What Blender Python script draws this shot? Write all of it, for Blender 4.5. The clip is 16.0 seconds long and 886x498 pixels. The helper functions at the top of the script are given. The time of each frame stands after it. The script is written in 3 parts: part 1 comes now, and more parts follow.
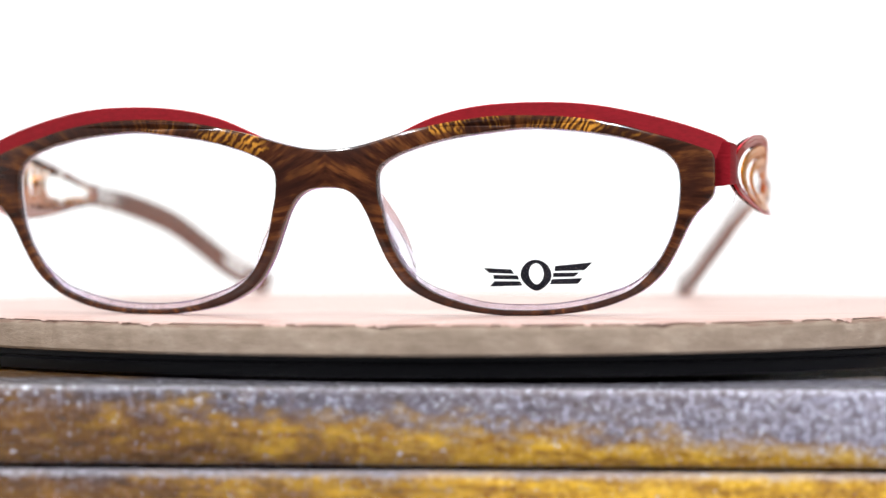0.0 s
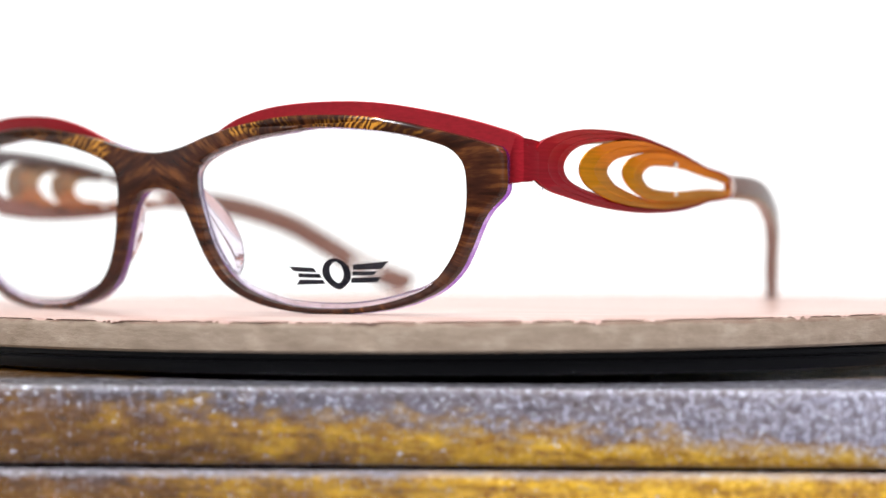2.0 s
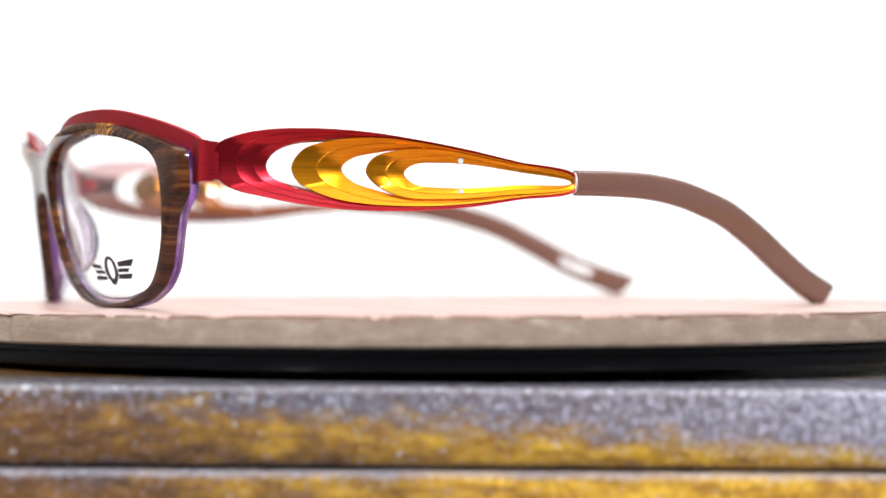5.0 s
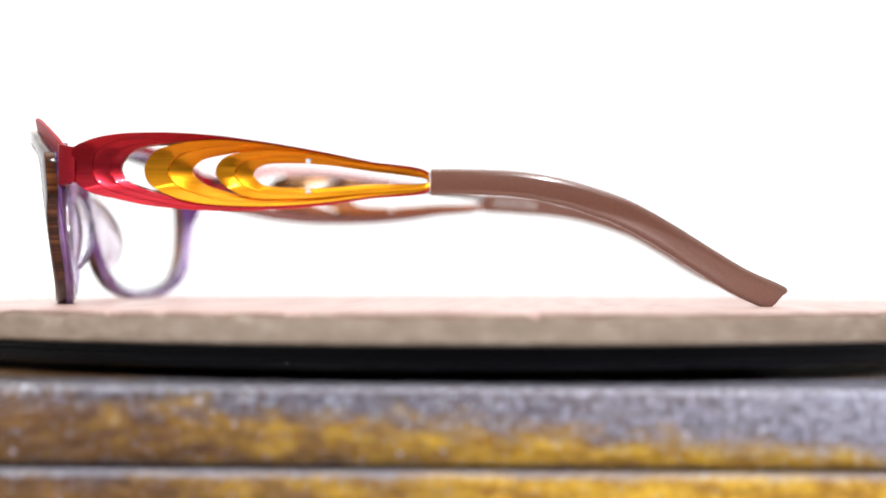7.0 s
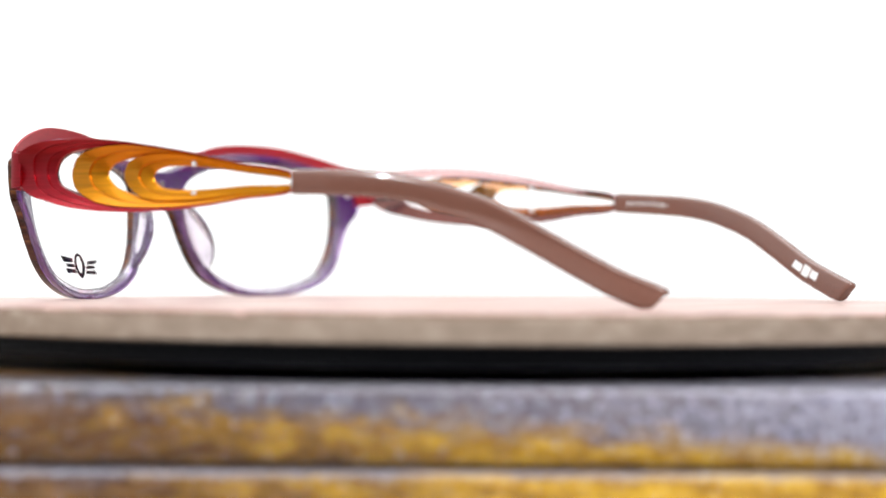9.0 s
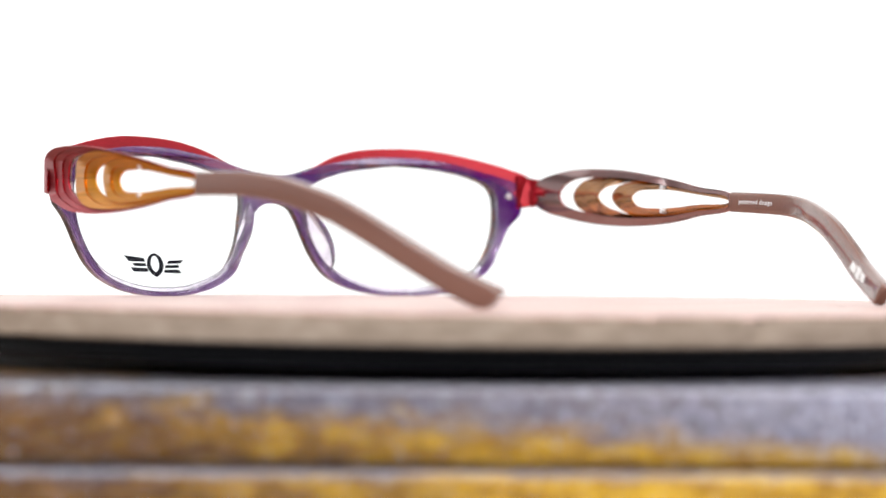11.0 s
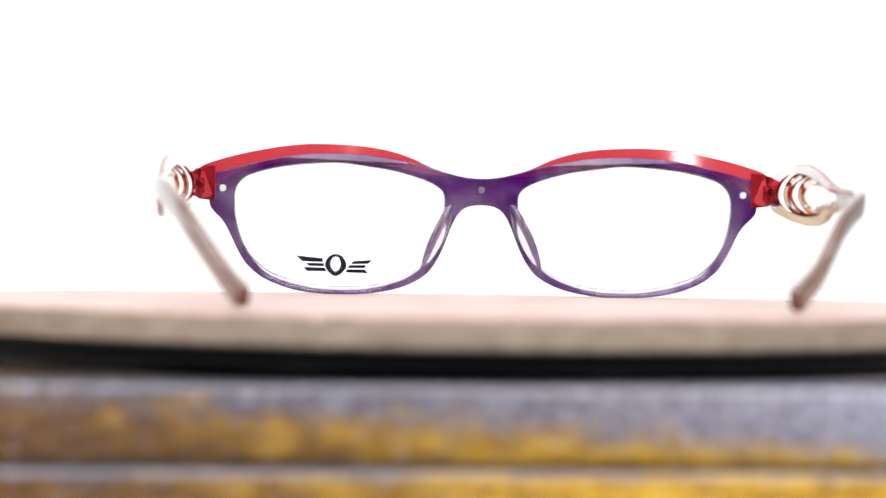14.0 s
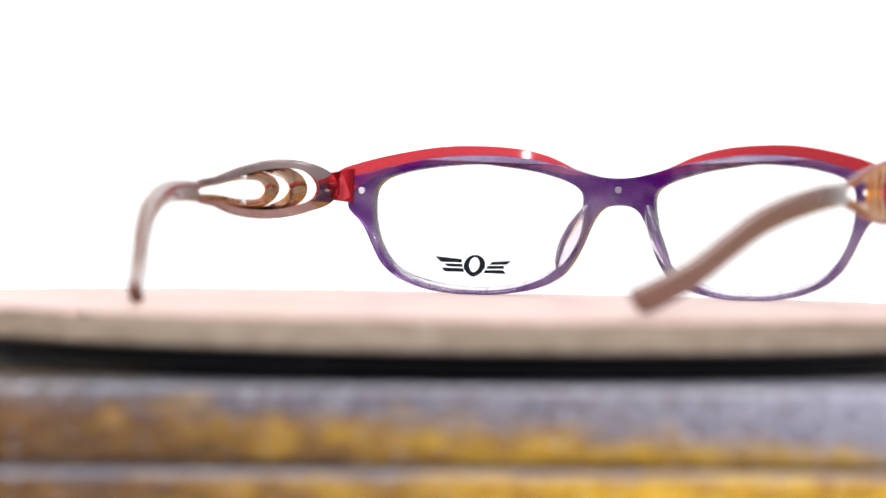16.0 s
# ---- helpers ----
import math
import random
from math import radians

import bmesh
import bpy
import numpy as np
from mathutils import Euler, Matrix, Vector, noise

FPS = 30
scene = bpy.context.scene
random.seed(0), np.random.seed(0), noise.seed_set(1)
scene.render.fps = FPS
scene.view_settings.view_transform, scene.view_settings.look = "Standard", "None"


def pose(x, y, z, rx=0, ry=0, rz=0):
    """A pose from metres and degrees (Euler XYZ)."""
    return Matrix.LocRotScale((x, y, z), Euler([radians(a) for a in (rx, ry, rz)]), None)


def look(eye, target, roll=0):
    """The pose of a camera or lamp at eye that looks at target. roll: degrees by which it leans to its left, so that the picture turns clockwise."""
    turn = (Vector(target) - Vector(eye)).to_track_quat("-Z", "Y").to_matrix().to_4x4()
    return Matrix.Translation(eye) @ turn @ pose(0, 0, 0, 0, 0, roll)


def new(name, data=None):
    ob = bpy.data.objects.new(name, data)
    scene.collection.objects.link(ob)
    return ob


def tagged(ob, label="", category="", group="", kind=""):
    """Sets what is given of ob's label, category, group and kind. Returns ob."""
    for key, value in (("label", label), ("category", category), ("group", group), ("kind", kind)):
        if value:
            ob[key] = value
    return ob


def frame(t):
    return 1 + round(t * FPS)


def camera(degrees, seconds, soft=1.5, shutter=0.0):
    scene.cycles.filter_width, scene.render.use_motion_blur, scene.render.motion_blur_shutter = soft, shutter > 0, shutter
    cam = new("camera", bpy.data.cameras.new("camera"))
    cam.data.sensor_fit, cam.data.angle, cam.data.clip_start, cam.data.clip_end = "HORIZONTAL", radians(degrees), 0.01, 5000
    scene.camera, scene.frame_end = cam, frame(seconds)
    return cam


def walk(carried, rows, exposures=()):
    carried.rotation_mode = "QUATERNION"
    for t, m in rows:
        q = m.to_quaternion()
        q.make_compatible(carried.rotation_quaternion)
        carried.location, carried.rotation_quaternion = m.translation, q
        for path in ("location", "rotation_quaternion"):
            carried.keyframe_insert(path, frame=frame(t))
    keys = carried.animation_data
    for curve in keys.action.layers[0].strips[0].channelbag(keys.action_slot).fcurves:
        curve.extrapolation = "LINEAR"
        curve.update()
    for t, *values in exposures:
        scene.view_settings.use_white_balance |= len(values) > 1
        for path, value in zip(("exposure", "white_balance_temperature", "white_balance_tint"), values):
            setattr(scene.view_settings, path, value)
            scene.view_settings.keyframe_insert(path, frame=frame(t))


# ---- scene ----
# ---- camera: fixed, a hand's width above the table top, looking level at the turntable ----
MM = 0.001
cam = camera(22.25, 16.0, soft=1.5)
EYE = Vector((-0.00336, -0.45345, 0.0217))
AIM = EYE + Vector((0, 1, -math.tan(radians(0.109))))
walk(cam, [(0.0, look(EYE, AIM, 0.3614)), (16.0, look(EYE, AIM, 0.3614))])
cam.data.dof.use_dof = True
cam.data.dof.aperture_fstop = 11.0          # focus follows the printed lens, see the end of build_glasses()

# ---- light: a white photo booth, a glowing back panel, a ceiling panel and two front lamps ----
world = bpy.data.worlds.new("booth_air")
world.use_nodes = True
world.node_tree.nodes["Background"].inputs[0].default_value = (0.95, 0.97, 1.0, 1)
world.node_tree.nodes["Background"].inputs[1].default_value = 0.05
scene.world = world
scene.view_settings.exposure = 0.15


def area_lamp(name, eye, target, sx, sy, watts, colour=(1, 1, 1)):
    data = bpy.data.lights.new(name, "AREA")
    data.shape, data.size, data.size_y, data.energy, data.color = "RECTANGLE", sx, sy, watts, colour
    ob = new(name, data)
    ob.matrix_world = look(eye, target)
    return ob


area_lamp("ceiling_panel_light", (0, -0.10, 1.30), (0, -0.10, 0), 2.6, 1.4, 30, (0.93, 0.97, 1.0))
area_lamp("front_lamp_light", (-0.55, -0.95, 0.55), (0, 0, 0.01), 0.05, 0.05, 9.5, (0.94, 0.97, 1.0))
area_lamp("front_lamp_light", (0.50, -0.95, 0.60), (0, 0, 0.01), 0.05, 0.05, 9.5, (0.94, 0.97, 1.0))


# ---- materials ----
def material(name):
    m = bpy.data.materials.new(name)
    m.use_nodes = True
    nt = m.node_tree
    return m, nt, nt.nodes["Principled BSDF"]


def node(nt, kind, **values):
    n = nt.nodes.new(kind)
    for key, value in values.items():
        n.inputs[key.replace("_", " ")].default_value = value
    return n


def coords(nt, scale=(1, 1, 1), rot=(0, 0, 0)):
    tc = nt.nodes.new("ShaderNodeTexCoord")
    mp = nt.nodes.new("ShaderNodeMapping")
    mp.inputs["Scale"].default_value = scale
    mp.inputs["Rotation"].default_value = [radians(a) for a in rot]
    nt.links.new(tc.outputs["Object"], mp.inputs["Vector"])
    return mp.outputs["Vector"]


def ramp(nt, fac, stops):
    r = nt.nodes.new("ShaderNodeValToRGB")
    while len(r.color_ramp.elements) < len(stops):
        r.color_ramp.elements.new(0.5)
    for e, (at, col) in zip(r.color_ramp.elements, stops):
        e.position, e.color = at, (*col, 1)
    nt.links.new(fac, r.inputs["Fac"])
    return r.outputs["Color"]


def bump(nt, height, bsdf, strength, distance):
    b = nt.nodes.new("ShaderNodeBump")
    b.inputs["Strength"].default_value, b.inputs["Distance"].default_value = strength, distance
    nt.links.new(height, b.inputs["Height"])
    nt.links.new(b.outputs["Normal"], bsdf.inputs["Normal"])


def mixed(nt, fac, a, b, mode="MIX"):
    m = nt.nodes.new("ShaderNodeMix")
    m.data_type, m.blend_type = "RGBA", mode
    for socket, value in ((m.inputs["Factor"], fac), (m.inputs["A"], a), (m.inputs["B"], b)):
        if isinstance(value, bpy.types.NodeSocket):
            nt.links.new(value, socket)
        else:
            socket.default_value = value if isinstance(value, float) else (*value, 1)
    return m.outputs["Result"]


def noise_tex(nt, vector, scale, detail=4.0, rough=0.55):
    n = node(nt, "ShaderNodeTexNoise", Scale=scale, Detail=detail, Roughness=rough)
    nt.links.new(vector, n.inputs["Vector"])
    return n.outputs["Fac"]


def plain(name, colour, roughness, metallic=0.0, coat=0.0, grain=0.0, grain_size=2000.0, specular=0.5, coat_ior=1.5):
    """A lacquered, anodised or moulded surface with faint grain in colour and relief."""
    m, nt, b = material(name)
    v = coords(nt)
    n = noise_tex(nt, v, grain_size)
    dark = tuple(c * 0.82 for c in colour)
    nt.links.new(ramp(nt, n, [(0.3, dark), (0.7, colour)]), b.inputs["Base Color"])
    b.inputs["Roughness"].default_value, b.inputs["Metallic"].default_value = roughness, metallic
    b.inputs["Coat Weight"].default_value, b.inputs["Coat Roughness"].default_value, b.inputs["Coat IOR"].default_value = coat, 0.05, coat_ior
    b.inputs["Specular IOR Level"].default_value = specular
    if grain:
        bump(nt, n, b, grain, 0.00005)
    return m


def brushed(name, colour, roughness, metal=0.97, coat=0.25):
    """Anodised, finely brushed metal: streaks run along the temple."""
    m, nt, b = material(name)
    v = coords(nt, (900, 60, 2600))
    n = noise_tex(nt, v, 1.0, 3.0)
    dark = tuple(c * 0.7 for c in colour)
    nt.links.new(ramp(nt, n, [(0.3, dark), (0.7, colour)]), b.inputs["Base Color"])
    b.inputs["Metallic"].default_value = metal
    b.inputs["Roughness"].default_value = roughness
    b.inputs["Coat Weight"].default_value, b.inputs["Coat Roughness"].default_value = coat, 0.08
    bump(nt, n, b, 0.06, 0.00003)
    return m


def lacquered(name, colour, roughness):
    """The smooth inner side of the metal: tinted, with a clear lacquer that mirrors at low angles."""
    m, nt, b = material(name)
    n = noise_tex(nt, coords(nt, (500, 60, 900)), 1.0, 3.0)
    nt.links.new(ramp(nt, n, [(0.3, tuple(c * 0.75 for c in colour)), (0.7, colour)]), b.inputs["Base Color"])
    b.inputs["Metallic"].default_value, b.inputs["Roughness"].default_value = 0.95, roughness
    b.inputs["Coat Weight"].default_value, b.inputs["Coat Roughness"].default_value, b.inputs["Coat IOR"].default_value = 1.0, 0.03, 2.1
    return m


def make_wood_acetate():
    """Dark brown acetate whose fine golden lines fan out round each lens."""
    m, nt, b = material("grained_brown_acetate")
    tc = nt.nodes.new("ShaderNodeTexCoord")
    xyz = nt.nodes.new("ShaderNodeSeparateXYZ")
    nt.links.new(tc.outputs["Object"], xyz.inputs[0])

    def calc(op, a, c=0.0):
        n = nt.nodes.new("ShaderNodeMath")
        n.operation = op
        for socket, value in zip(n.inputs, (a, c)):
            if isinstance(value, bpy.types.NodeSocket):
                nt.links.new(value, socket)
            else:
                socket.default_value = value
        return n.outputs[0]

    across = calc("SUBTRACT", calc("ABSOLUTE", xyz.outputs["X"]), 0.0335)
    up = calc("SUBTRACT", xyz.outputs["Z"], 0.0165)
    turn = calc("MULTIPLY", calc("ARCTAN2", up, across), 0.021)
    reach = calc("SQRT", calc("ADD", calc("MULTIPLY", across, across), calc("MULTIPLY", up, up)))
    v = nt.nodes.new("ShaderNodeCombineXYZ")
    nt.links.new(calc("ADD", turn, calc("MULTIPLY", reach, 0.15)), v.inputs[0])
    nt.links.new(reach, v.inputs[1])
    nt.links.new(xyz.outputs["X"], v.inputs[2])
    w = node(nt, "ShaderNodeTexWave", Scale=300.0, Distortion=8.0, Detail=6.0)
    w.inputs["Detail Scale"].default_value = 1.6
    w.bands_direction = "X"
    nt.links.new(v.outputs[0], w.inputs["Vector"])
    plain_v = coords(nt)
    big = noise_tex(nt, plain_v, 95.0, 3.0)
    glow = noise_tex(nt, coords(nt, (1, 1, 1.5)), 75.0, 3.0)
    stretch = nt.nodes.new("ShaderNodeMapping")
    stretch.inputs["Scale"].default_value = (850, 110, 25)
    nt.links.new(v.outputs[0], stretch.inputs["Vector"])
    vein = noise_tex(nt, stretch.outputs["Vector"], 1.0, 4.0, 0.6)
    lines = ramp(nt, vein, [(0.38, (0.020, 0.007, 0.004)), (0.52, (0.058, 0.018, 0.008)), (0.64, (0.145, 0.050, 0.015))])
    both = calc("ADD", calc("MULTIPLY", w.outputs["Fac"], 0.3), calc("MULTIPLY", vein, 0.7))
    gold = ramp(nt, both, [(0.38, (0.05, 0.016, 0.005)), (0.50, (0.20, 0.075, 0.014)), (0.63, (0.64, 0.28, 0.036))])
    base = mixed(nt, ramp(nt, big, [(0.38, (0.15, 0.15, 0.15)), (0.56, (1, 1, 1))]), (0.026, 0.009, 0.006), lines)
    nt.links.new(mixed(nt, ramp(nt, calc("SUBTRACT", calc("ADD", glow, calc("MULTIPLY", up, 4.0)), calc("MULTIPLY", calc("MULTIPLY", across, across), 180.0)), [(0.58, (0, 0, 0)), (0.70, (0.9, 0.9, 0.9))]), base, gold), b.inputs["Base Color"])
    b.inputs["Roughness"].default_value = 0.14
    b.inputs["Specular IOR Level"].default_value = 0.25
    b.inputs["Coat Weight"].default_value, b.inputs["Coat Roughness"].default_value = 0.15, 0.04
    return m


def make_translucent(name, colour, light, transmission, roughness, fade=0.0):
    """Streaked see-through acetate: deep in places, nearly clear in others; fade clears the sheet towards the bottom."""
    m, nt, b = material(name)
    n = noise_tex(nt, coords(nt, (1, 1, 1.6)), 60.0, 5.0, 0.6)
    fine = noise_tex(nt, coords(nt, (1.6, 1, 0.3)), 420.0, 3.0)
    tc = nt.nodes.new("ShaderNodeTexCoord")
    xyz = nt.nodes.new("ShaderNodeSeparateXYZ")
    nt.links.new(tc.outputs["Object"], xyz.inputs[0])
    low = nt.nodes.new("ShaderNodeMapRange")
    low.inputs["From Min"].default_value, low.inputs["From Max"].default_value = 0.026, 0.004
    low.inputs["To Min"].default_value, low.inputs["To Max"].default_value = 0.0, fade
    nt.links.new(xyz.outputs["Z"], low.inputs["Value"])
    total = nt.nodes.new("ShaderNodeMath")
    total.operation = "ADD"
    nt.links.new(n, total.inputs[0])
    nt.links.new(low.outputs["Result"], total.inputs[1])
    base = ramp(nt, total.outputs[0], [(0.42, colour), (0.55, tuple((2 * a + c) / 3 for a, c in zip(colour, light))), (0.70, light)])
    streaks = ramp(nt, fine, [(0.48, (0, 0, 0)), (0.66, (0.55, 0.55, 0.55))])
    nt.links.new(mixed(nt, streaks, base, tuple(c * 0.6 for c in colour)), b.inputs["Base Color"])
    b.inputs["Transmission Weight"].default_value = transmission
    b.inputs["Roughness"].default_value, b.inputs["IOR"].default_value = roughness, 1.48
    b.inputs["Coat Weight"].default_value, b.inputs["Coat Roughness"].default_value = 0.3, 0.03
    return m


def make_glass():
    m, nt, b = material("clear_lens_glass")
    b.inputs["Base Color"].default_value = (0.985, 0.995, 0.99, 1)
    b.inputs["Transmission Weight"].default_value = 1.0
    b.inputs["Roughness"].default_value, b.inputs["IOR"].default_value = 0.0, 1.25
    return m


def make_table_wood(name, seed, sheen_drop, lean, gain, shift, corner, glint):
    """Old varnished wood: golden body, dark long grain; grey sheen, edge highlight and glints are painted into the
    colour.
    """
    m, nt, b = material(name)
    tc = nt.nodes.new("ShaderNodeTexCoord")

    def mapped(scale):
        mp = nt.nodes.new("ShaderNodeMapping")
        mp.inputs["Scale"].default_value = scale
        mp.inputs["Location"].default_value = (seed, seed * 0.7, seed * 1.3)
        nt.links.new(tc.outputs["Object"], mp.inputs["Vector"])
        return mp.outputs["Vector"]

    def sums(*terms):
        total = None
        for socket, factor in terms:
            n = nt.nodes.new("ShaderNodeMath")
            n.operation = "MULTIPLY_ADD"
            nt.links.new(socket, n.inputs[0])
            n.inputs[1].default_value = factor
            if total is None:
                n.inputs[2].default_value = 0.0
            else:
                nt.links.new(total, n.inputs[2])
            total = n.outputs[0]
        return total

    streak = noise_tex(nt, mapped((130, 500, 520)), 1.0, 5.0, 0.7)
    patch = noise_tex(nt, mapped((120, 150, 240)), 1.0, 6.0, 0.72)
    fleck = noise_tex(nt, mapped((900, 900, 850)), 1.0, 5.0, 0.75)
    glint_noise = noise_tex(nt, mapped((1500, 1500, 1900)), 1.0, 2.0, 0.5)
    glint_spots = noise_tex(nt, mapped((620, 620, 1050)), 1.0, 3.0, 0.6)
    xyz = nt.nodes.new("ShaderNodeSeparateXYZ")
    nt.links.new(tc.outputs["Object"], xyz.inputs[0])

    def limited(socket, low, high, to_low, to_high):
        n = nt.nodes.new("ShaderNodeMapRange")
        for key, value in (("From Min", low), ("From Max", high), ("To Min", to_low), ("To Max", to_high)):
            n.inputs[key].default_value = value
        nt.links.new(socket, n.inputs["Value"])
        return n.outputs["Result"]

    along = limited(xyz.outputs["X"], -0.08, 0.08, -0.08, 0.08)
    inward = limited(xyz.outputs["Y"], -0.104, -0.080, 0.0, 1.0)
    tone = sums((streak, 0.55), (fleck, 0.45))
    gold = ramp(nt, tone, [(at_, tuple(c * gain for c in col)) for at_, col in ((0.36, (0.12, 0.038, 0.005)), (0.46, (0.40, 0.190, 0.007)), (0.58, (0.78, 0.45, 0.022)))])
    dark = ramp(nt, tone, [(0.40, (0.030, 0.009, 0.004)), (0.64, (0.18, 0.058, 0.010))])
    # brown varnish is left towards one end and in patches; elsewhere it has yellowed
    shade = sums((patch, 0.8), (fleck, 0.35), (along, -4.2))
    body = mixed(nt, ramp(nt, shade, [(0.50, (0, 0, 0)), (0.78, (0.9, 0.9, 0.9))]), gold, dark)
    # a painted grey sheen reaches down from the upper edge in an uneven line, farther towards one end
    reach = sums((xyz.outputs["Z"], 1000 * sheen_drop), (along, lean), (patch, 2.6), (streak, 0.3), (fleck, 1.3), (inward, -2.5))
    sheen_mask = ramp(nt, limited(reach, 1.20 + shift, 2.10 + shift, 0.0, 1.0), [(0.0, (0, 0, 0)), (1.0, (0.92, 0.92, 0.92))])
    # tone of the painted sheen, brighter towards one end
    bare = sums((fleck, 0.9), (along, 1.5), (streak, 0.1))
    sheen_grey = ramp(nt, bare, [(0.36, (0.040, 0.032, 0.040)), (0.53, (0.150, 0.138, 0.190)), (0.72, (0.50, 0.51, 0.70))])
    coat = mixed(nt, sheen_mask, body, sheen_grey)
    # a pale highlight is painted along the upper corner
    edge_highlight = sums((xyz.outputs["Z"], 1000.0), (fleck, 1.6), (inward, -2.0))
    coat = mixed(nt, ramp(nt, limited(edge_highlight, corner + 0.1, corner + 1.0, 0.0, 1.0), [(0, (0, 0, 0)), (1, (0.6, 0.6, 0.6))]), coat, (0.42, 0.40, 0.46))
    # white glints painted into the colour, denser within the sheen, with a few larger ones
    glints = ramp(nt, sums((glint_noise, 0.75), (fleck, 0.25), (sheen_mask, 0.03)), [(0.64, (0, 0, 0)), (0.68, (glint, glint, glint))])
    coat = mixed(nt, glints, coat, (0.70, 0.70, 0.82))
    nt.links.new(mixed(nt, ramp(nt, glint_spots, [(0.675, (0, 0, 0)), (0.71, (glint, glint, glint))]), coat, (0.78, 0.78, 0.88)), b.inputs["Base Color"])
    nt.links.new(ramp(nt, fleck, [(0.40, (0.12, 0.12, 0.12)), (0.65, (0.35, 0.35, 0.35))]), b.inputs["Roughness"])
    b.inputs["Coat Weight"].default_value, b.inputs["Coat Roughness"].default_value = 0.8, 0.06
    bump(nt, fleck, b, 1.0, 0.0007)
    return m


def make_veneer():
    m, nt, b = material("pale_pink_wood_veneer")
    v = coords(nt, (14, 260, 100))
    n = noise_tex(nt, v, 1.0, 5.0, 0.6)
    fine = noise_tex(nt, coords(nt, (120, 1600, 800)), 1.0, 3.0)
    base = ramp(nt, n, [(0.30, (0.34, 0.19, 0.155)), (0.5, (0.45, 0.285, 0.24)), (0.7, (0.52, 0.36, 0.315))])
    grained = mixed(nt, ramp(nt, fine, [(0.60, (0, 0, 0)), (0.75, (0.6, 0.6, 0.6))]), base, (0.34, 0.17, 0.11))
    # a faint ring is scribed round the middle
    flat = nt.nodes.new("ShaderNodeVectorMath")
    flat.operation = "MULTIPLY"
    flat.inputs[1].default_value = (1, 1, 0)
    nt.links.new(nt.nodes.new("ShaderNodeTexCoord").outputs["Object"], flat.inputs[0])
    far = nt.nodes.new("ShaderNodeVectorMath")
    far.operation = "LENGTH"
    nt.links.new(flat.outputs["Vector"], far.inputs[0])
    near = nt.nodes.new("ShaderNodeMath")
    near.operation = "COMPARE"
    near.inputs[1].default_value, near.inputs[2].default_value = 0.076, 0.0005
    nt.links.new(far.outputs["Value"], near.inputs[0])
    faint = nt.nodes.new("ShaderNodeMath")
    faint.operation = "MULTIPLY"
    faint.inputs[1].default_value = 0.4
    nt.links.new(near.outputs[0], faint.inputs[0])
    nt.links.new(mixed(nt, faint.outputs[0], grained, (0.22, 0.12, 0.08)), b.inputs["Base Color"])
    b.inputs["Roughness"].default_value = 0.42
    b.inputs["Coat Weight"].default_value, b.inputs["Coat Roughness"].default_value = 0.15, 0.2
    b.inputs["Specular IOR Level"].default_value = 0.45
    bump(nt, fine, b, 0.25, 0.0001)
    return m


def make_core():
    m, nt, b = material("bare_board_edge")
    n = noise_tex(nt, coords(nt, (220, 220, 420)), 1.0, 5.0, 0.6)
    stain = noise_tex(nt, coords(nt, (35, 35, 90)), 1.0, 3.0)
    base = ramp(nt, n, [(0.3, (0.20, 0.142, 0.100)), (0.55, (0.258, 0.190, 0.140)), (0.8, (0.36, 0.285, 0.22))])
    grime = mixed(nt, ramp(nt, stain, [(0.5, (0, 0, 0)), (0.8, (0.4, 0.4, 0.4))]), base, (0.15, 0.105, 0.07))
    # torn fibres along the upper corner
    tear = noise_tex(nt, coords(nt, (260, 260, 1500)), 1.0, 5.0, 0.7)
    tc = nt.nodes.new("ShaderNodeTexCoord")
    xyz = nt.nodes.new("ShaderNodeSeparateXYZ")
    nt.links.new(tc.outputs["Object"], xyz.inputs[0])
    high = nt.nodes.new("ShaderNodeMapRange")
    high.inputs["From Min"].default_value, high.inputs["From Max"].default_value = 0.0078, 0.0093
    nt.links.new(xyz.outputs["Z"], high.inputs["Value"])
    both_ = nt.nodes.new("ShaderNodeMath")
    both_.operation = "MULTIPLY"
    nt.links.new(tear, both_.inputs[0])
    nt.links.new(high.outputs["Result"], both_.inputs[1])
    nt.links.new(mixed(nt, ramp(nt, both_.outputs[0], [(0.40, (0, 0, 0)), (0.50, (0.65, 0.65, 0.65))]), grime, (0.15, 0.075, 0.05)), b.inputs["Base Color"])
    b.inputs["Roughness"].default_value = 0.75
    crack = noise_tex(nt, coords(nt, (110, 110, 520)), 1.0, 6.0, 0.7)
    both = nt.nodes.new("ShaderNodeMath")
    both.operation = "ADD"
    nt.links.new(n, both.inputs[0])
    nt.links.new(crack, both.inputs[1])
    bump(nt, both.outputs[0], b, 0.5, 0.0005)
    return m


def make_glow(name, strength, colour=(1, 1, 1)):
    m, nt, b = material(name)
    b.inputs["Base Color"].default_value = (0.2, 0.2, 0.2, 1)
    b.inputs["Emission Color"].default_value = (*colour, 1)
    b.inputs["Emission Strength"].default_value = strength
    return m


ACETATE = make_wood_acetate()
PURPLE = make_translucent("translucent_purple_acetate", (0.25, 0.008, 0.42), (0.80, 0.58, 0.92), 0.84, 0.04, 0.13)
LAVENDER = make_translucent("clear_lavender_acetate", (0.84, 0.77, 0.87), (0.94, 0.91, 0.95), 0.95, 0.03)
RED = brushed("anodised_red_metal", (0.44, 0.018, 0.030), 0.36, coat=0.1)
SATIN_RED = brushed("satin_red_metal", (0.39, 0.011, 0.021), 0.55, 0.5, 0.05)
RED_INSIDE = lacquered("lacquered_red_metal", (0.25, 0.088, 0.078), 0.12)
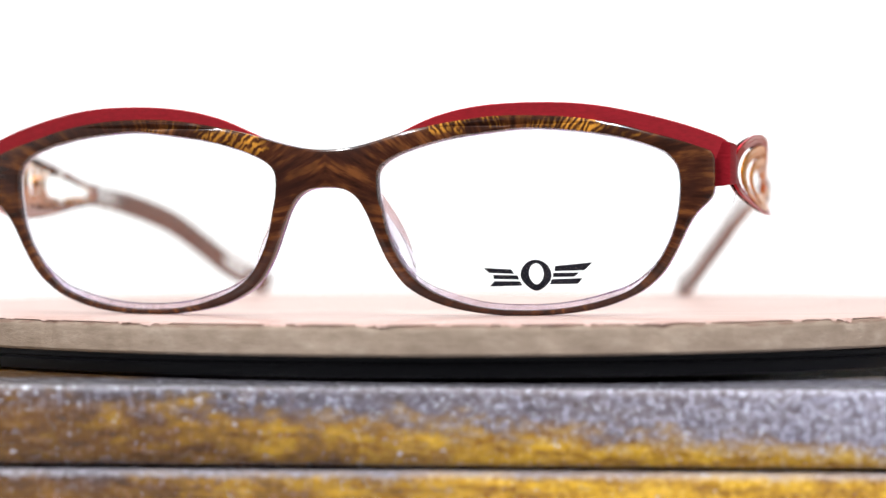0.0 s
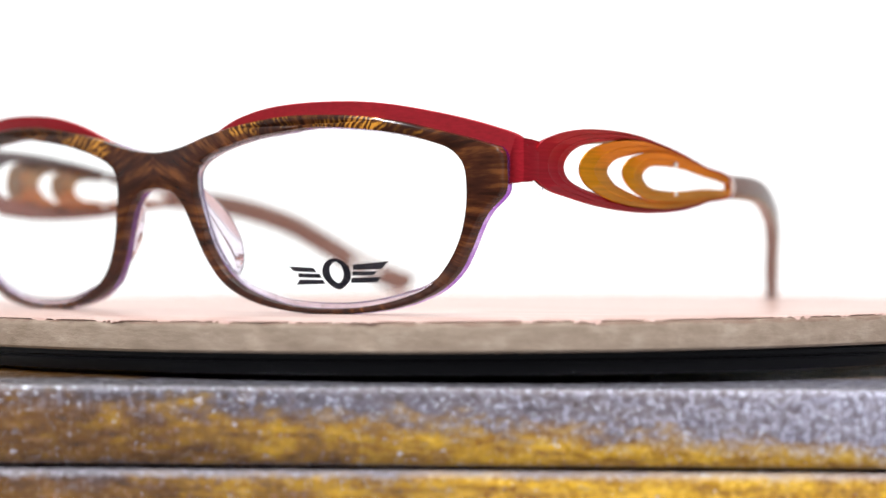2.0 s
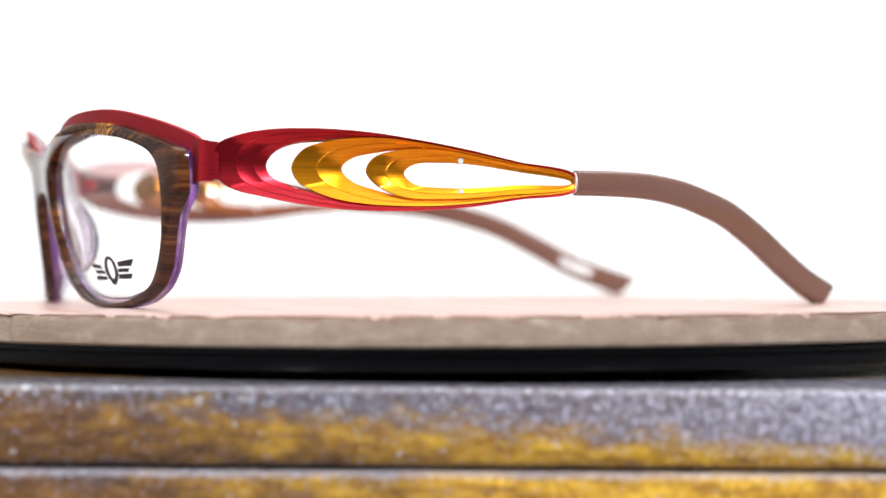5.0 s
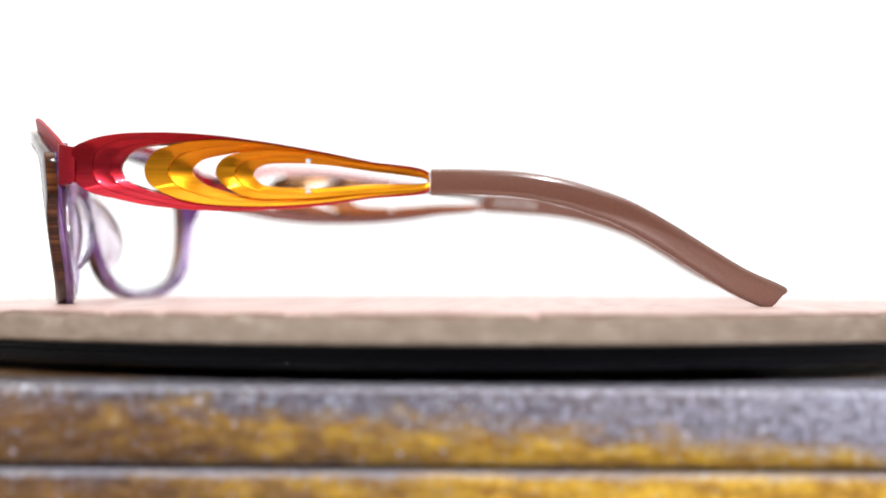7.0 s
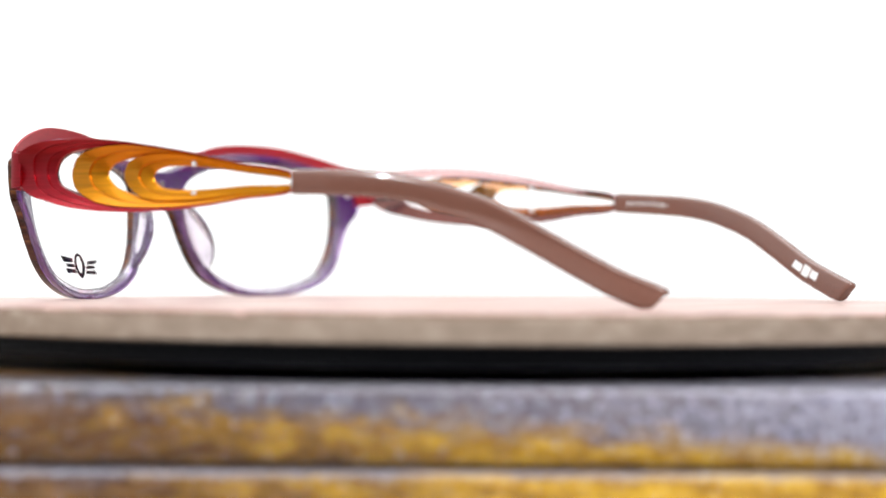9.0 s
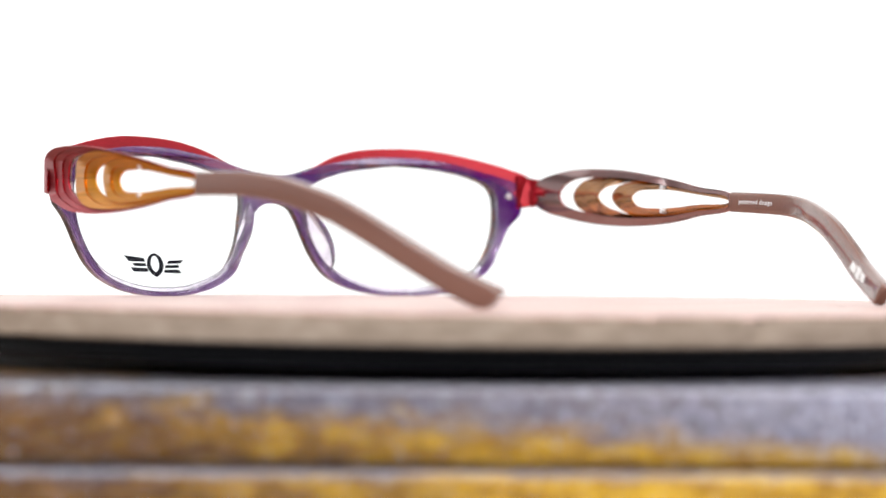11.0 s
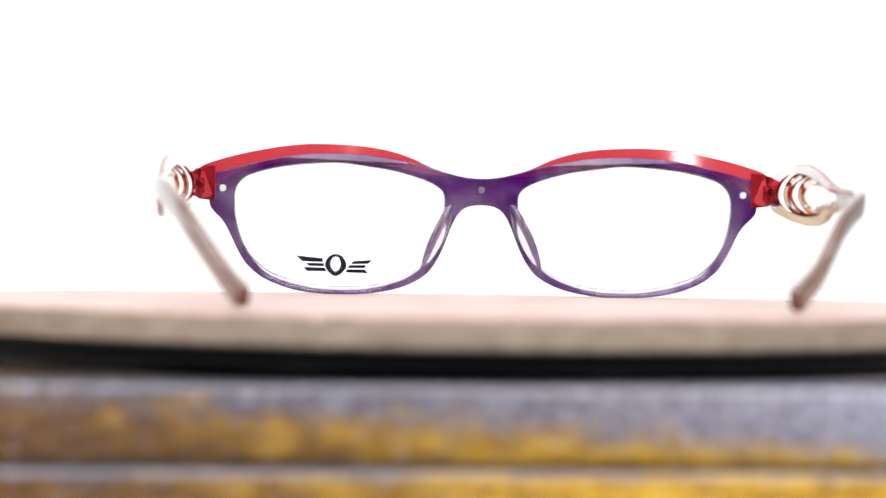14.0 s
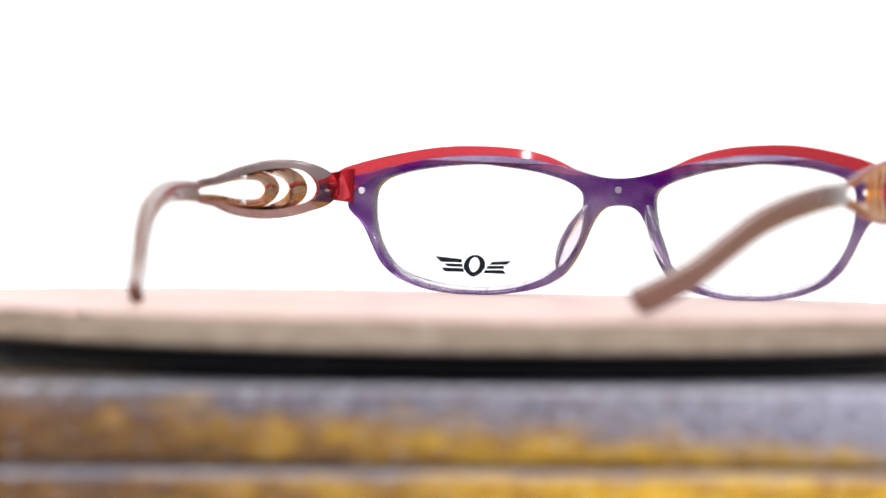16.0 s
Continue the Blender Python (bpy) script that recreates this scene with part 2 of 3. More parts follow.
AMBER_INSIDE = lacquered("lacquered_amber_metal", (0.52, 0.19, 0.018), 0.12)
ORANGE = brushed("anodised_amber_metal", (0.80, 0.30, 0.010), 0.33, coat=0.1)
SLEEVE = plain("taupe_brown_acetate", (0.150, 0.062, 0.041), 0.26, coat=1.0, coat_ior=1.55)
STEEL = plain("polished_steel", (0.85, 0.84, 0.83), 0.35, 0.5)
RIVET = plain("grey_steel", (0.45, 0.40, 0.46), 0.3, 0.9)
INK = plain("black_ink", (0.012, 0.012, 0.016), 0.9, specular=0.0)
WHITE_INK = plain("white_ink", (0.8, 0.8, 0.78), 0.5)
BLACK = plain("black_plastic", (0.002, 0.002, 0.0025), 0.3, grain=0.1, specular=0.12)
GLASS = make_glass()
VENEER, CORE = make_veneer(), make_core()
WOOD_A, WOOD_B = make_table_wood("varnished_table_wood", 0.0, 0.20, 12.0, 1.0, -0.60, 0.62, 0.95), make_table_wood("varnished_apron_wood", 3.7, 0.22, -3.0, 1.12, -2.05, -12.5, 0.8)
PANEL = make_glow("lit_white_panel", 1.0)
BOOTH = plain("white_booth_fabric", (0.62, 0.62, 0.62), 0.9, grain=0.2, grain_size=600.0)
DARK = plain("dark_added_wall", (0.12, 0.12, 0.125), 0.9, grain_size=600.0)
FLOOR = plain("grey_floor_paint", (0.10, 0.10, 0.105), 0.6, grain_size=8.0)


# ---- small builders ----
def part(name, bm, mat, parent, label="", smooth=True):
    me = bpy.data.meshes.new(name)
    bmesh.ops.recalc_face_normals(bm, faces=bm.faces)
    bm.to_mesh(me)
    bm.free()
    me.materials.append(mat)
    if smooth:
        me.shade_smooth()
        me.set_sharp_from_angle(angle=radians(38))
    ob = new(name, me)
    ob.parent = parent
    if label:
        tagged(ob, label)
    return ob


def box_bm(x0, x1, y0, y1, z0, z1, bevel=0.0):
    bm = bmesh.new()
    bmesh.ops.create_cube(bm, size=1, matrix=Matrix.Translation(((x0 + x1) / 2, (y0 + y1) / 2, (z0 + z1) / 2)) @ Matrix.Diagonal((x1 - x0, y1 - y0, z1 - z0, 1)))
    if bevel:
        bmesh.ops.bevel(bm, geom=bm.edges[:], offset=bevel, segments=2, affect="EDGES", profile=0.6)
    return bm


def closed_curve(points, count):
    """A smooth closed line through a few control points, cut into equal steps."""
    pts = [Vector(p) for p in points]
    n, dense = len(pts), []
    for i in range(n):
        p0, p1, p2, p3 = pts[i - 1], pts[i], pts[(i + 1) % n], pts[(i + 2) % n]
        d1 = max((p1 - p0).length, 1e-9) ** 0.5
        d2 = max((p2 - p1).length, 1e-9) ** 0.5
        d3 = max((p3 - p2).length, 1e-9) ** 0.5
        m1 = (p1 - p0) / d1 - (p2 - p0) / (d1 + d2) + (p2 - p1) / d2
        m2 = (p2 - p1) / d2 - (p3 - p1) / (d2 + d3) + (p3 - p2) / d3
        m1, m2 = m1 * d2, m2 * d2
        for k in range(24):
            u = k / 24
            dense.append(p1 * (2 * u**3 - 3 * u**2 + 1) + m1 * (u**3 - 2 * u**2 + u) + p2 * (3 * u**2 - 2 * u**3) + m2 * (u**3 - u**2))
    lengths = [0.0]
    for a, b in zip(dense, dense[1:] + dense[:1]):
        lengths.append(lengths[-1] + (b - a).length)
    out, j = [], 0
    for k in range(count):
        want = lengths[-1] * k / count
        while lengths[j + 1] < want:
            j += 1
        u = (want - lengths[j]) / max(lengths[j + 1] - lengths[j], 1e-9)
        out.append(dense[j].lerp(dense[(j + 1) % len(dense)], u))
    return out


def inset(loop, amount):
    """Moves a flat closed line inward (its left-hand side when it runs anticlockwise)."""
    n = len(loop)
    area = sum(loop[i - 1].x * loop[i].y - loop[i].x * loop[i - 1].y for i in range(n))
    sign = 1 if area > 0 else -1
    out = []
    for i in range(n):
        t = (loop[(i + 1) % n] - loop[i - 1]).normalized()
        out.append(loop[i] + Vector((-t.y, t.x)) * amount * sign)
    return out


def tube(bm, path, radius, sides=10):
    """A round bar along a list of points."""
    rings = []
    for i, p in enumerate(path):
        t = (path[min(i + 1, len(path) - 1)] - path[max(i - 1, 0)]).normalized()
        a = t.cross(Vector((0, 0, 1)))
        a = a.normalized() if a.length > 1e-4 else Vector((1, 0, 0))
        b = t.cross(a)
        rings.append([bm.verts.new(p + (a * math.cos(k * math.tau / sides) + b * math.sin(k * math.tau / sides)) * radius) for k in range(sides)])
    for r, s in zip(rings, rings[1:]):
        for k in range(sides):
            bm.faces.new((r[k], r[(k + 1) % sides], s[(k + 1) % sides], s[k]))
    bm.faces.new(rings[0]), bm.faces.new(rings[-1])
    return bm


# ---- booth, floor and table ----
def build_booth():
    spans = {
        "floor": (-1.5, 1.5, -1.6, 1.3, -0.80, -0.75), "ceiling": (-1.5, 1.5, -1.6, 1.3, 1.45, 1.50),
        "wall_west": (-1.5, -1.45, -1.6, 1.3, -0.75, 1.45), "wall_east": (1.45, 1.5, -1.6, 1.3, -0.75, 1.45),
        "wall_south": (-1.45, 1.45, -1.6, -1.55, -0.75, 1.45), "wall_north": (-1.45, 1.45, 1.25, 1.3, -0.75, 1.45),
    }
    for name, s in spans.items():
        # the south wall is an unseen addition, dark to keep reflections dark
        ob = part(name, box_bm(*s), FLOOR if name == "floor" else DARK if name == "wall_south" else BOOTH, None, smooth=False)
        tagged(ob, "plain grey floor" if name == "floor" else "unseen dark wall added behind the camera" if name == "wall_south" else "plain white fabric of the photo booth", "floor" if name == "floor" else "wall", kind="structure")
    ob = part("backdrop", box_bm(-1.2, 0.5, 0.95, 0.97, -0.75, 1.40), PANEL, None, smooth=False)
    tagged(ob, "bright white glowing backdrop behind the table", "backdrop", kind="structure")


def moulded_bar(profile, x0, x1, steps=80, wobble=0.0):
    """A long bar with the profile (y, z) along x, its edge slightly uneven."""
    bm, rings = bmesh.new(), []
    for i in range(steps + 1):
        x = x0 + (x1 - x0) * i / steps
        rings.append([bm.verts.new((x, y + wobble * noise.noise((x * 60, k * 0.9, 3.1)), z + wobble * 0.6 * noise.noise((x * 45, k * 0.7, 8.2)))) for k, (y, z) in enumerate(profile)])
    n = len(profile)
    for a, b in zip(rings, rings[1:]):
        for k in range(n):
            bm.faces.new((a[k], a[(k + 1) % n], b[(k + 1) % n], b[k]))
    bm.faces.new(rings[0]), bm.faces.new(rings[-1])
    return bm


def build_table():
    table = new("table")
    tagged(table, "old varnished golden-brown wooden table, grey sheen and glints painted on its rounded edge", "table")
    nose = [(-0.1172, 0.0004)]
    for k in range(1, 9):
        a = radians(90 * k / 8)
        nose.append((-0.1182 - 0.0014 * math.sin(a), -0.0012 + 0.0016 * math.cos(a)))
    for k in range(1, 7):
        nose.append((-0.1196 - 0.0005 * math.sin(math.pi * k / 7), -0.0012 - 0.0014 * k))
    nose += [(-0.1194, -0.0106), (-0.1188, -0.0111), (-0.1180, -0.0113), (0.26, -0.0113), (0.26, 0.0004)]
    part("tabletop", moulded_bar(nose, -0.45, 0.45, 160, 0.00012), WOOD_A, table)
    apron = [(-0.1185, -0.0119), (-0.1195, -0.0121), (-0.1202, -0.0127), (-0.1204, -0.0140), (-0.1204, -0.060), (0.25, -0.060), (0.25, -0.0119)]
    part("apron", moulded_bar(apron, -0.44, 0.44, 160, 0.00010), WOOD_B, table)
    for x in (-0.40, 0.40):
        for y in (-0.09, 0.22):
            part("leg", box_bm(x - 0.02, x + 0.02, y - 0.02, y + 0.02, -0.75, -0.058, 0.002), WOOD_B, table)


def warp(r, a):
    """The wooden board is slightly saddle-shaped."""
    return 0.0002 * math.cos(2 * a) * (r / 0.11) ** 2


def lathe(profile, segments, uneven=None, warped=False):
    """Turns a closed (radius, z) profile round the upright axis."""
    bm, rings = bmesh.new(), []
    for i in range(segments):
        a = math.tau * i / segments
        ring = []
        for k, (r, z) in enumerate(profile):
            dr, dz = uneven(a, k) if uneven else (0, 0)
            ring.append(bm.verts.new(((r + dr) * math.cos(a), (r + dr) * math.sin(a), z + dz + (warp(r, a) if warped else 0))))
        rings.append(ring)
    n = len(profile)
    for i in range(segments):
        a, b = rings[i - 1], rings[i]
        for k in range(n - 1):
            bm.faces.new((a[k], b[k], b[k + 1], a[k + 1]))
    bm.faces.new([r[0] for r in rings]), bm.faces.new([r[-1] for r in rings])
    return bm


DISC = 0.0100          # height of the disc's top above the table


def build_turntable():
    table = new("turntable")
    tagged(table, "round turntable with a pale wooden disc on a black plastic platter", "turntable")
    table.location = (0, 0, 0)

    def chips(a, k):
        p = (math.cos(a) * 9, math.sin(a) * 9, k * 0.15)
        rough = noise.noise((p[0] * 3, p[1] * 3, p[2])) + 0.6 * noise.noise((p[0] * 9, p[1] * 9, 4.0))
        bite = max(0.0, noise.noise((p[0] * 1.7, p[1] * 1.7, 11.0)) + 0.05)
        if k in (3, 4, 5):
            return (-0.0014 * bite * max(0, rough + 0.5), -(0.0007 if k < 5 else 0.0) * bite * max(0, rough + 0.5))
        return (0.00008 * rough, 0) if 1 <= k <= 5 else (0, 0)

    def ragged(a, k):
        if k not in (1, 2, 3):
            return (0, 0)
        c, s = math.cos(a), math.sin(a)
        fine = noise.noise((c * 70, s * 70, 2.0)) + 0.7 * noise.noise((c * 190, s * 190, 5.0))
        loose = max(0.0, noise.noise((c * 16, s * 16, 7.0)) + 0.15)
        return (0.0005 * fine * loose + 0.0004 * loose, -0.0011 * loose * max(0.0, fine + 0.3) if k < 3 else -0.0002 * loose)

    z0, z1 = 0.0049, DISC - 0.0004
    part("board_core", lathe([(0.02, z0), (0.1094, z0), (0.1098, z0 + 0.0004), (0.1099, z1 - 0.0009), (0.1097, z1 - 0.0003), (0.1093, z1), (0.02, z1)], 1440, chips, True), CORE, table, "bare greyish-beige board edge, chipped along the top")
    part("veneer", lathe([(0.001, z1), (0.1088, z1), (0.1092, z1 + 0.0002), (0.1088, DISC), (0.09, DISC), (0.07, DISC), (0.05, DISC), (0.03, DISC), (0.001, DISC)], 1440, ragged, True), VENEER, table, "pale pinkish wood veneer")
    part("platter", lathe([(0.03, 0.0012), (0.1080, 0.0012), (0.1090, 0.0016), (0.1092, 0.0024), (0.1092, 0.0033), (0.1088, 0.0035), (0.1088, 0.0037), (0.1092, 0.0039), (0.1092, 0.0046), (0.1088, 0.0049), (0.03, 0.0049)], 360), BLACK, table, "glossy black plastic platter")
    part("foot", lathe([(0.005, 0.0), (0.060, 0.0), (0.060, 0.0013), (0.005, 0.0013)], 96), BLACK, table)
    return table


# ---- eyeglasses: millimetres, x across, y to the wearer, z up from the disc ----
def sheet_y(x, z):
    """The curved, leaning sheet on which brow bars and lugs lie."""
    x = abs(x)
    return -80.4 + 0.0036 * (x - 1) ** 2 + 2.5 * math.exp(-((x / 16) ** 2)) + 0.0192 * x - 0.19 * (z - 7.4)


def front_y(x, z):
    """The acetate face, which bulges forward at middle height."""
    return sheet_y(x, z) - 0.4 - 1.8 * max(0.0, 1 - ((z - 14) / 18) ** 2)


def half_to_full(half):
    """Mirrors an open outline that runs from the middle line round one side back to the middle."""
    return half + [(-x, z) for x, z in reversed(half) if abs(x) > 1e-6]


# inner edge of the brown face, and the outline of the whole front
FACE_IN = [(8.8, 24.0), (8.7, 20.5), (9.3, 17.5), (10.2, 13.5), (11.4, 10.5), (13.4, 7.2), (16.4, 4.6), (20.4, 2.8), (25.4, 1.45), (31.5, 0.95), (38.9, 1.3), (46.0, 2.9), (50.2, 4.8),
           (53.6, 8.3), (55.9, 12.2), (57.2, 16.1), (57.8, 20.4), (57.5, 24.6), (55.8, 26.9), (52.5, 28.4), (48.0, 29.6), (43.0, 30.4), (37.5, 30.9), (33.0, 31.0), (27.0, 30.3), (21.5, 29.5),
           (17.3, 28.5), (13.0, 27.1), (10.0, 25.5)]
FRONT_OUT = half_to_full([(0, 27.7), (4.0, 28.0), (8.0, 28.9), (12.0, 30.1), (17.5, 31.4), (22.0, 32.2), (28.0, 32.95), (33.8, 33.1), (39.5, 32.9), (44.0, 32.4), (48.5, 31.6), (53.0, 30.4),
                          (57.5, 29.2), (61.2, 28.0), (62.7, 27.4), (63.3, 26.4), (63.4, 24.0), (63.3, 21.3), (63.0, 20.0), (62.1, 18.8), (60.6, 17.3), (59.2, 15.2), (57.0, 10.7), (54.8, 7.1),
                          (51.6, 4.2), (48.0, 2.4), (44.0, 1.1), (39.5, 0.35), (33.4, 0.0), (29.4, 0.05), (24.4, 0.55), (19.5, 1.6), (15.6, 3.2), (12.6, 5.3), (10.4, 8.4), (9.1, 11.0),
                          (7.7, 14.6), (6.4, 17.7), (5.0, 19.8), (3.4, 20.9), (1.7, 21.3), (0, 21.4)])


def at(x, y, z):
    return Vector((x, y, z)) * MM


def rim_line(count):
    """The lens groove: the purple layer stands out past the brown face, most of all at the bottom."""
    line = closed_curve(FACE_IN, count)
    lip = [0.25 + 0.75 * max(0.0, min(1.0, (9.0 - p.y) / 6.0)) for p in line]
    return [p.lerp(q, w) for p, q, w in zip(line, inset(line, 1.0), lip)]


def fill_between(bm, loops):
    """Fills the area between closed rings of vertices."""
    edges = []
    for loop in loops:
        for a, b in zip(loop, loop[1:] + loop[:1]):
            edges.append(bm.edges.get((a, b)) or bm.edges.new((a, b)))
    bmesh.ops.triangle_fill(bm, edges=edges, use_beauty=True, use_dissolve=False)


def slab(outlines, depths, face=front_y):
    """A plate that follows the front's face. outlines: the closed lines, each with the sign of its inset; depths: (inset, depth) from front to back."""
    bm, levels = bmesh.new(), []
    for amount, depth in depths:
        rings = []
        for line, sign in outlines:
            rings.append([bm.verts.new(at(p.x, face(p.x, p.y) + depth, p.y)) for p in inset(line, amount * sign)])
        levels.append(rings)
    for upper, lower in zip(levels, levels[1:]):
        for a, b in zip(upper, lower):
            n = len(a)
            for k in range(n):
                bm.faces.new((a[k], a[(k + 1) % n], b[(k + 1) % n], b[k]))
    fill_between(bm, levels[0])
    fill_between(bm, levels[-1])
    return bm


def open_curve(points, count):
    """A smooth open line through a few points, cut into equal steps."""
    loop = closed_curve(points + points[-2:0:-1], 2 * (count - 1))
    return loop[:count]


def strip_plate(top, low, depths, face, across=6):
    """A thin plate between an upper and a lower line, following a curved face; depths: (inset of the edges, depth)."""
    bm, sheets = bmesh.new(), []
    for amount, depth in depths:
        rows = []
        for p, q in zip(top, low):
            span = (q - p).length
            a = min(0.45, amount / max(span, 1e-6))
            rows.append([bm.verts.new(at(m.x, face(m.x, m.y) + depth, m.y)) for m in (p.lerp(q, a + (1 - 2 * a) * k / across) for k in range(across + 1))])
        sheets.append(rows)
    for rows in (sheets[0], sheets[-1]):
        for a, b in zip(rows, rows[1:]):
            for k in range(across):
                bm.faces.new((a[k], a[k + 1], b[k + 1], b[k]))
    for upper, lower in zip(sheets, sheets[1:]):
        for k in (0, across):
            for i in range(len(upper) - 1):
                bm.faces.new((upper[i][k], upper[i + 1][k], lower[i + 1][k], lower[i][k]))
        for i in (0, -1):
            for k in range(across):
                bm.faces.new((upper[i][k], upper[i][k + 1], lower[i][k + 1], lower[i][k]))
    return bm


def ring_plate(bm, outer, inner, face, thick, steps):
    """A ring between two closed lines, terraced from the outer to the inner one: steps are (share of the way in, sink)."""
    n = len(outer)
    top, low = [], []
    for share, sink in steps:
        row_a, row_b = [], []
        for p, q in zip(outer, inner):
            m = p.lerp(q, share)
            x = face(m.x, m.y) - sink
            row_a.append(bm.verts.new(at(x, m.x, m.y)))
            row_b.append(bm.verts.new(at(x - thick, m.x, m.y)))
        top.append(row_a), low.append(row_b)
    for rows in (top, low):
        for a, b in zip(rows, rows[1:]):
            for k in range(n):
                bm.faces.new((a[k], a[(k + 1) % n], b[(k + 1) % n], b[k]))
    for a, b in ((top[0], low[0]), (top[-1], low[-1])):
        for k in range(n):
            bm.faces.new((a[k], a[(k + 1) % n], b[(k + 1) % n], b[k]))
    return bm


def mirror(bm, side):
    if side < 0:
        for v in bm.verts:
            v.co.x = -v.co.x - 0.0004 * max(0.0, 1 + v.co.y / 0.03)  # this temple is bent a little wider
    return bm


def build_lens(glasses, side):
    bm = bmesh.new()
    edge = inset(rim_line(96), -0.25)
    mid = Vector((33.5, 16.5))
    for depth in (1.9, 3.0):
        rings = []
        for j in range(1, 11):
            rings.append([bm.verts.new(at(q.x, front_y(q.x, q.y) + depth, q.y)) for q in (mid.lerp(p, j / 10) for p in edge)])
        hub = bm.verts.new(at(mid.x, front_y(mid.x, mid.y) + depth, mid.y))
        for k in range(96):
            bm.faces.new((hub, rings[0][k], rings[0][(k + 1) % 96]))
            for a, b in zip(rings, rings[1:]):
                bm.faces.new((a[k], a[(k + 1) % 96], b[(k + 1) % 96], b[k]))
        if depth == 1.9:
            first = rings[-1]
        else:
            for k in range(96):
                bm.faces.new((first[k], first[(k + 1) % 96], rings[-1][(k + 1) % 96], rings[-1][k]))
    ob = part("lens", mirror(bm, side), GLASS, glasses, "clear demonstration lens")
    ob.visible_shadow = False
    return ob


def flat_shape(outline, holes=(), depth=1.98, thick=0.06):
    loops = [([Vector(p) for p in outline], 1)] + [([Vector(p) for p in h], -1) for h in holes]
    return slab(loops, [(0, depth), (0, depth + thick)])


def oval(cx, cz, w, h, count=40, point=0.0):
    out = []
    for k in range(count):
        a = math.tau * k / count
        s = math.sin(a)
        out.append((cx + w * math.cos(a) * (1 - point * max(0, -s) ** 2), cz + h * s))
    return out


def build_mark(lens):
    """The dark printed mark: an oval ring between two pairs of slanted bars."""
    part("printed_oval", flat_shape(oval(34.2, 6.75, 2.5, 2.6, point=0.35), [oval(34.25, 7.0, 1.2, 1.75, point=0.2)]), INK, lens, "dark printed oval ring", smooth=False)
    bars = [[(25.7, 8.0), (30.2, 7.75), (30.7, 7.0), (26.6, 7.15)], [(27.2, 6.85), (31.2, 6.75), (31.4, 6.05), (27.3, 6.15)], [(26.6, 4.9), (31.9, 5.05), (31.6, 5.75), (27.4, 5.8)],
            [(37.3, 8.3), (43.4, 8.9), (42.0, 7.55), (37.2, 7.45)], [(37.0, 7.15), (41.2, 7.2), (40.4, 6.5), (36.9, 6.45)], [(36.4, 5.25), (40.9, 5.3), (41.7, 6.25), (36.7, 6.1)]]
    for bar in bars:
        part("printed_bar", flat_shape(bar), INK, lens, "dark printed bar", smooth=False)


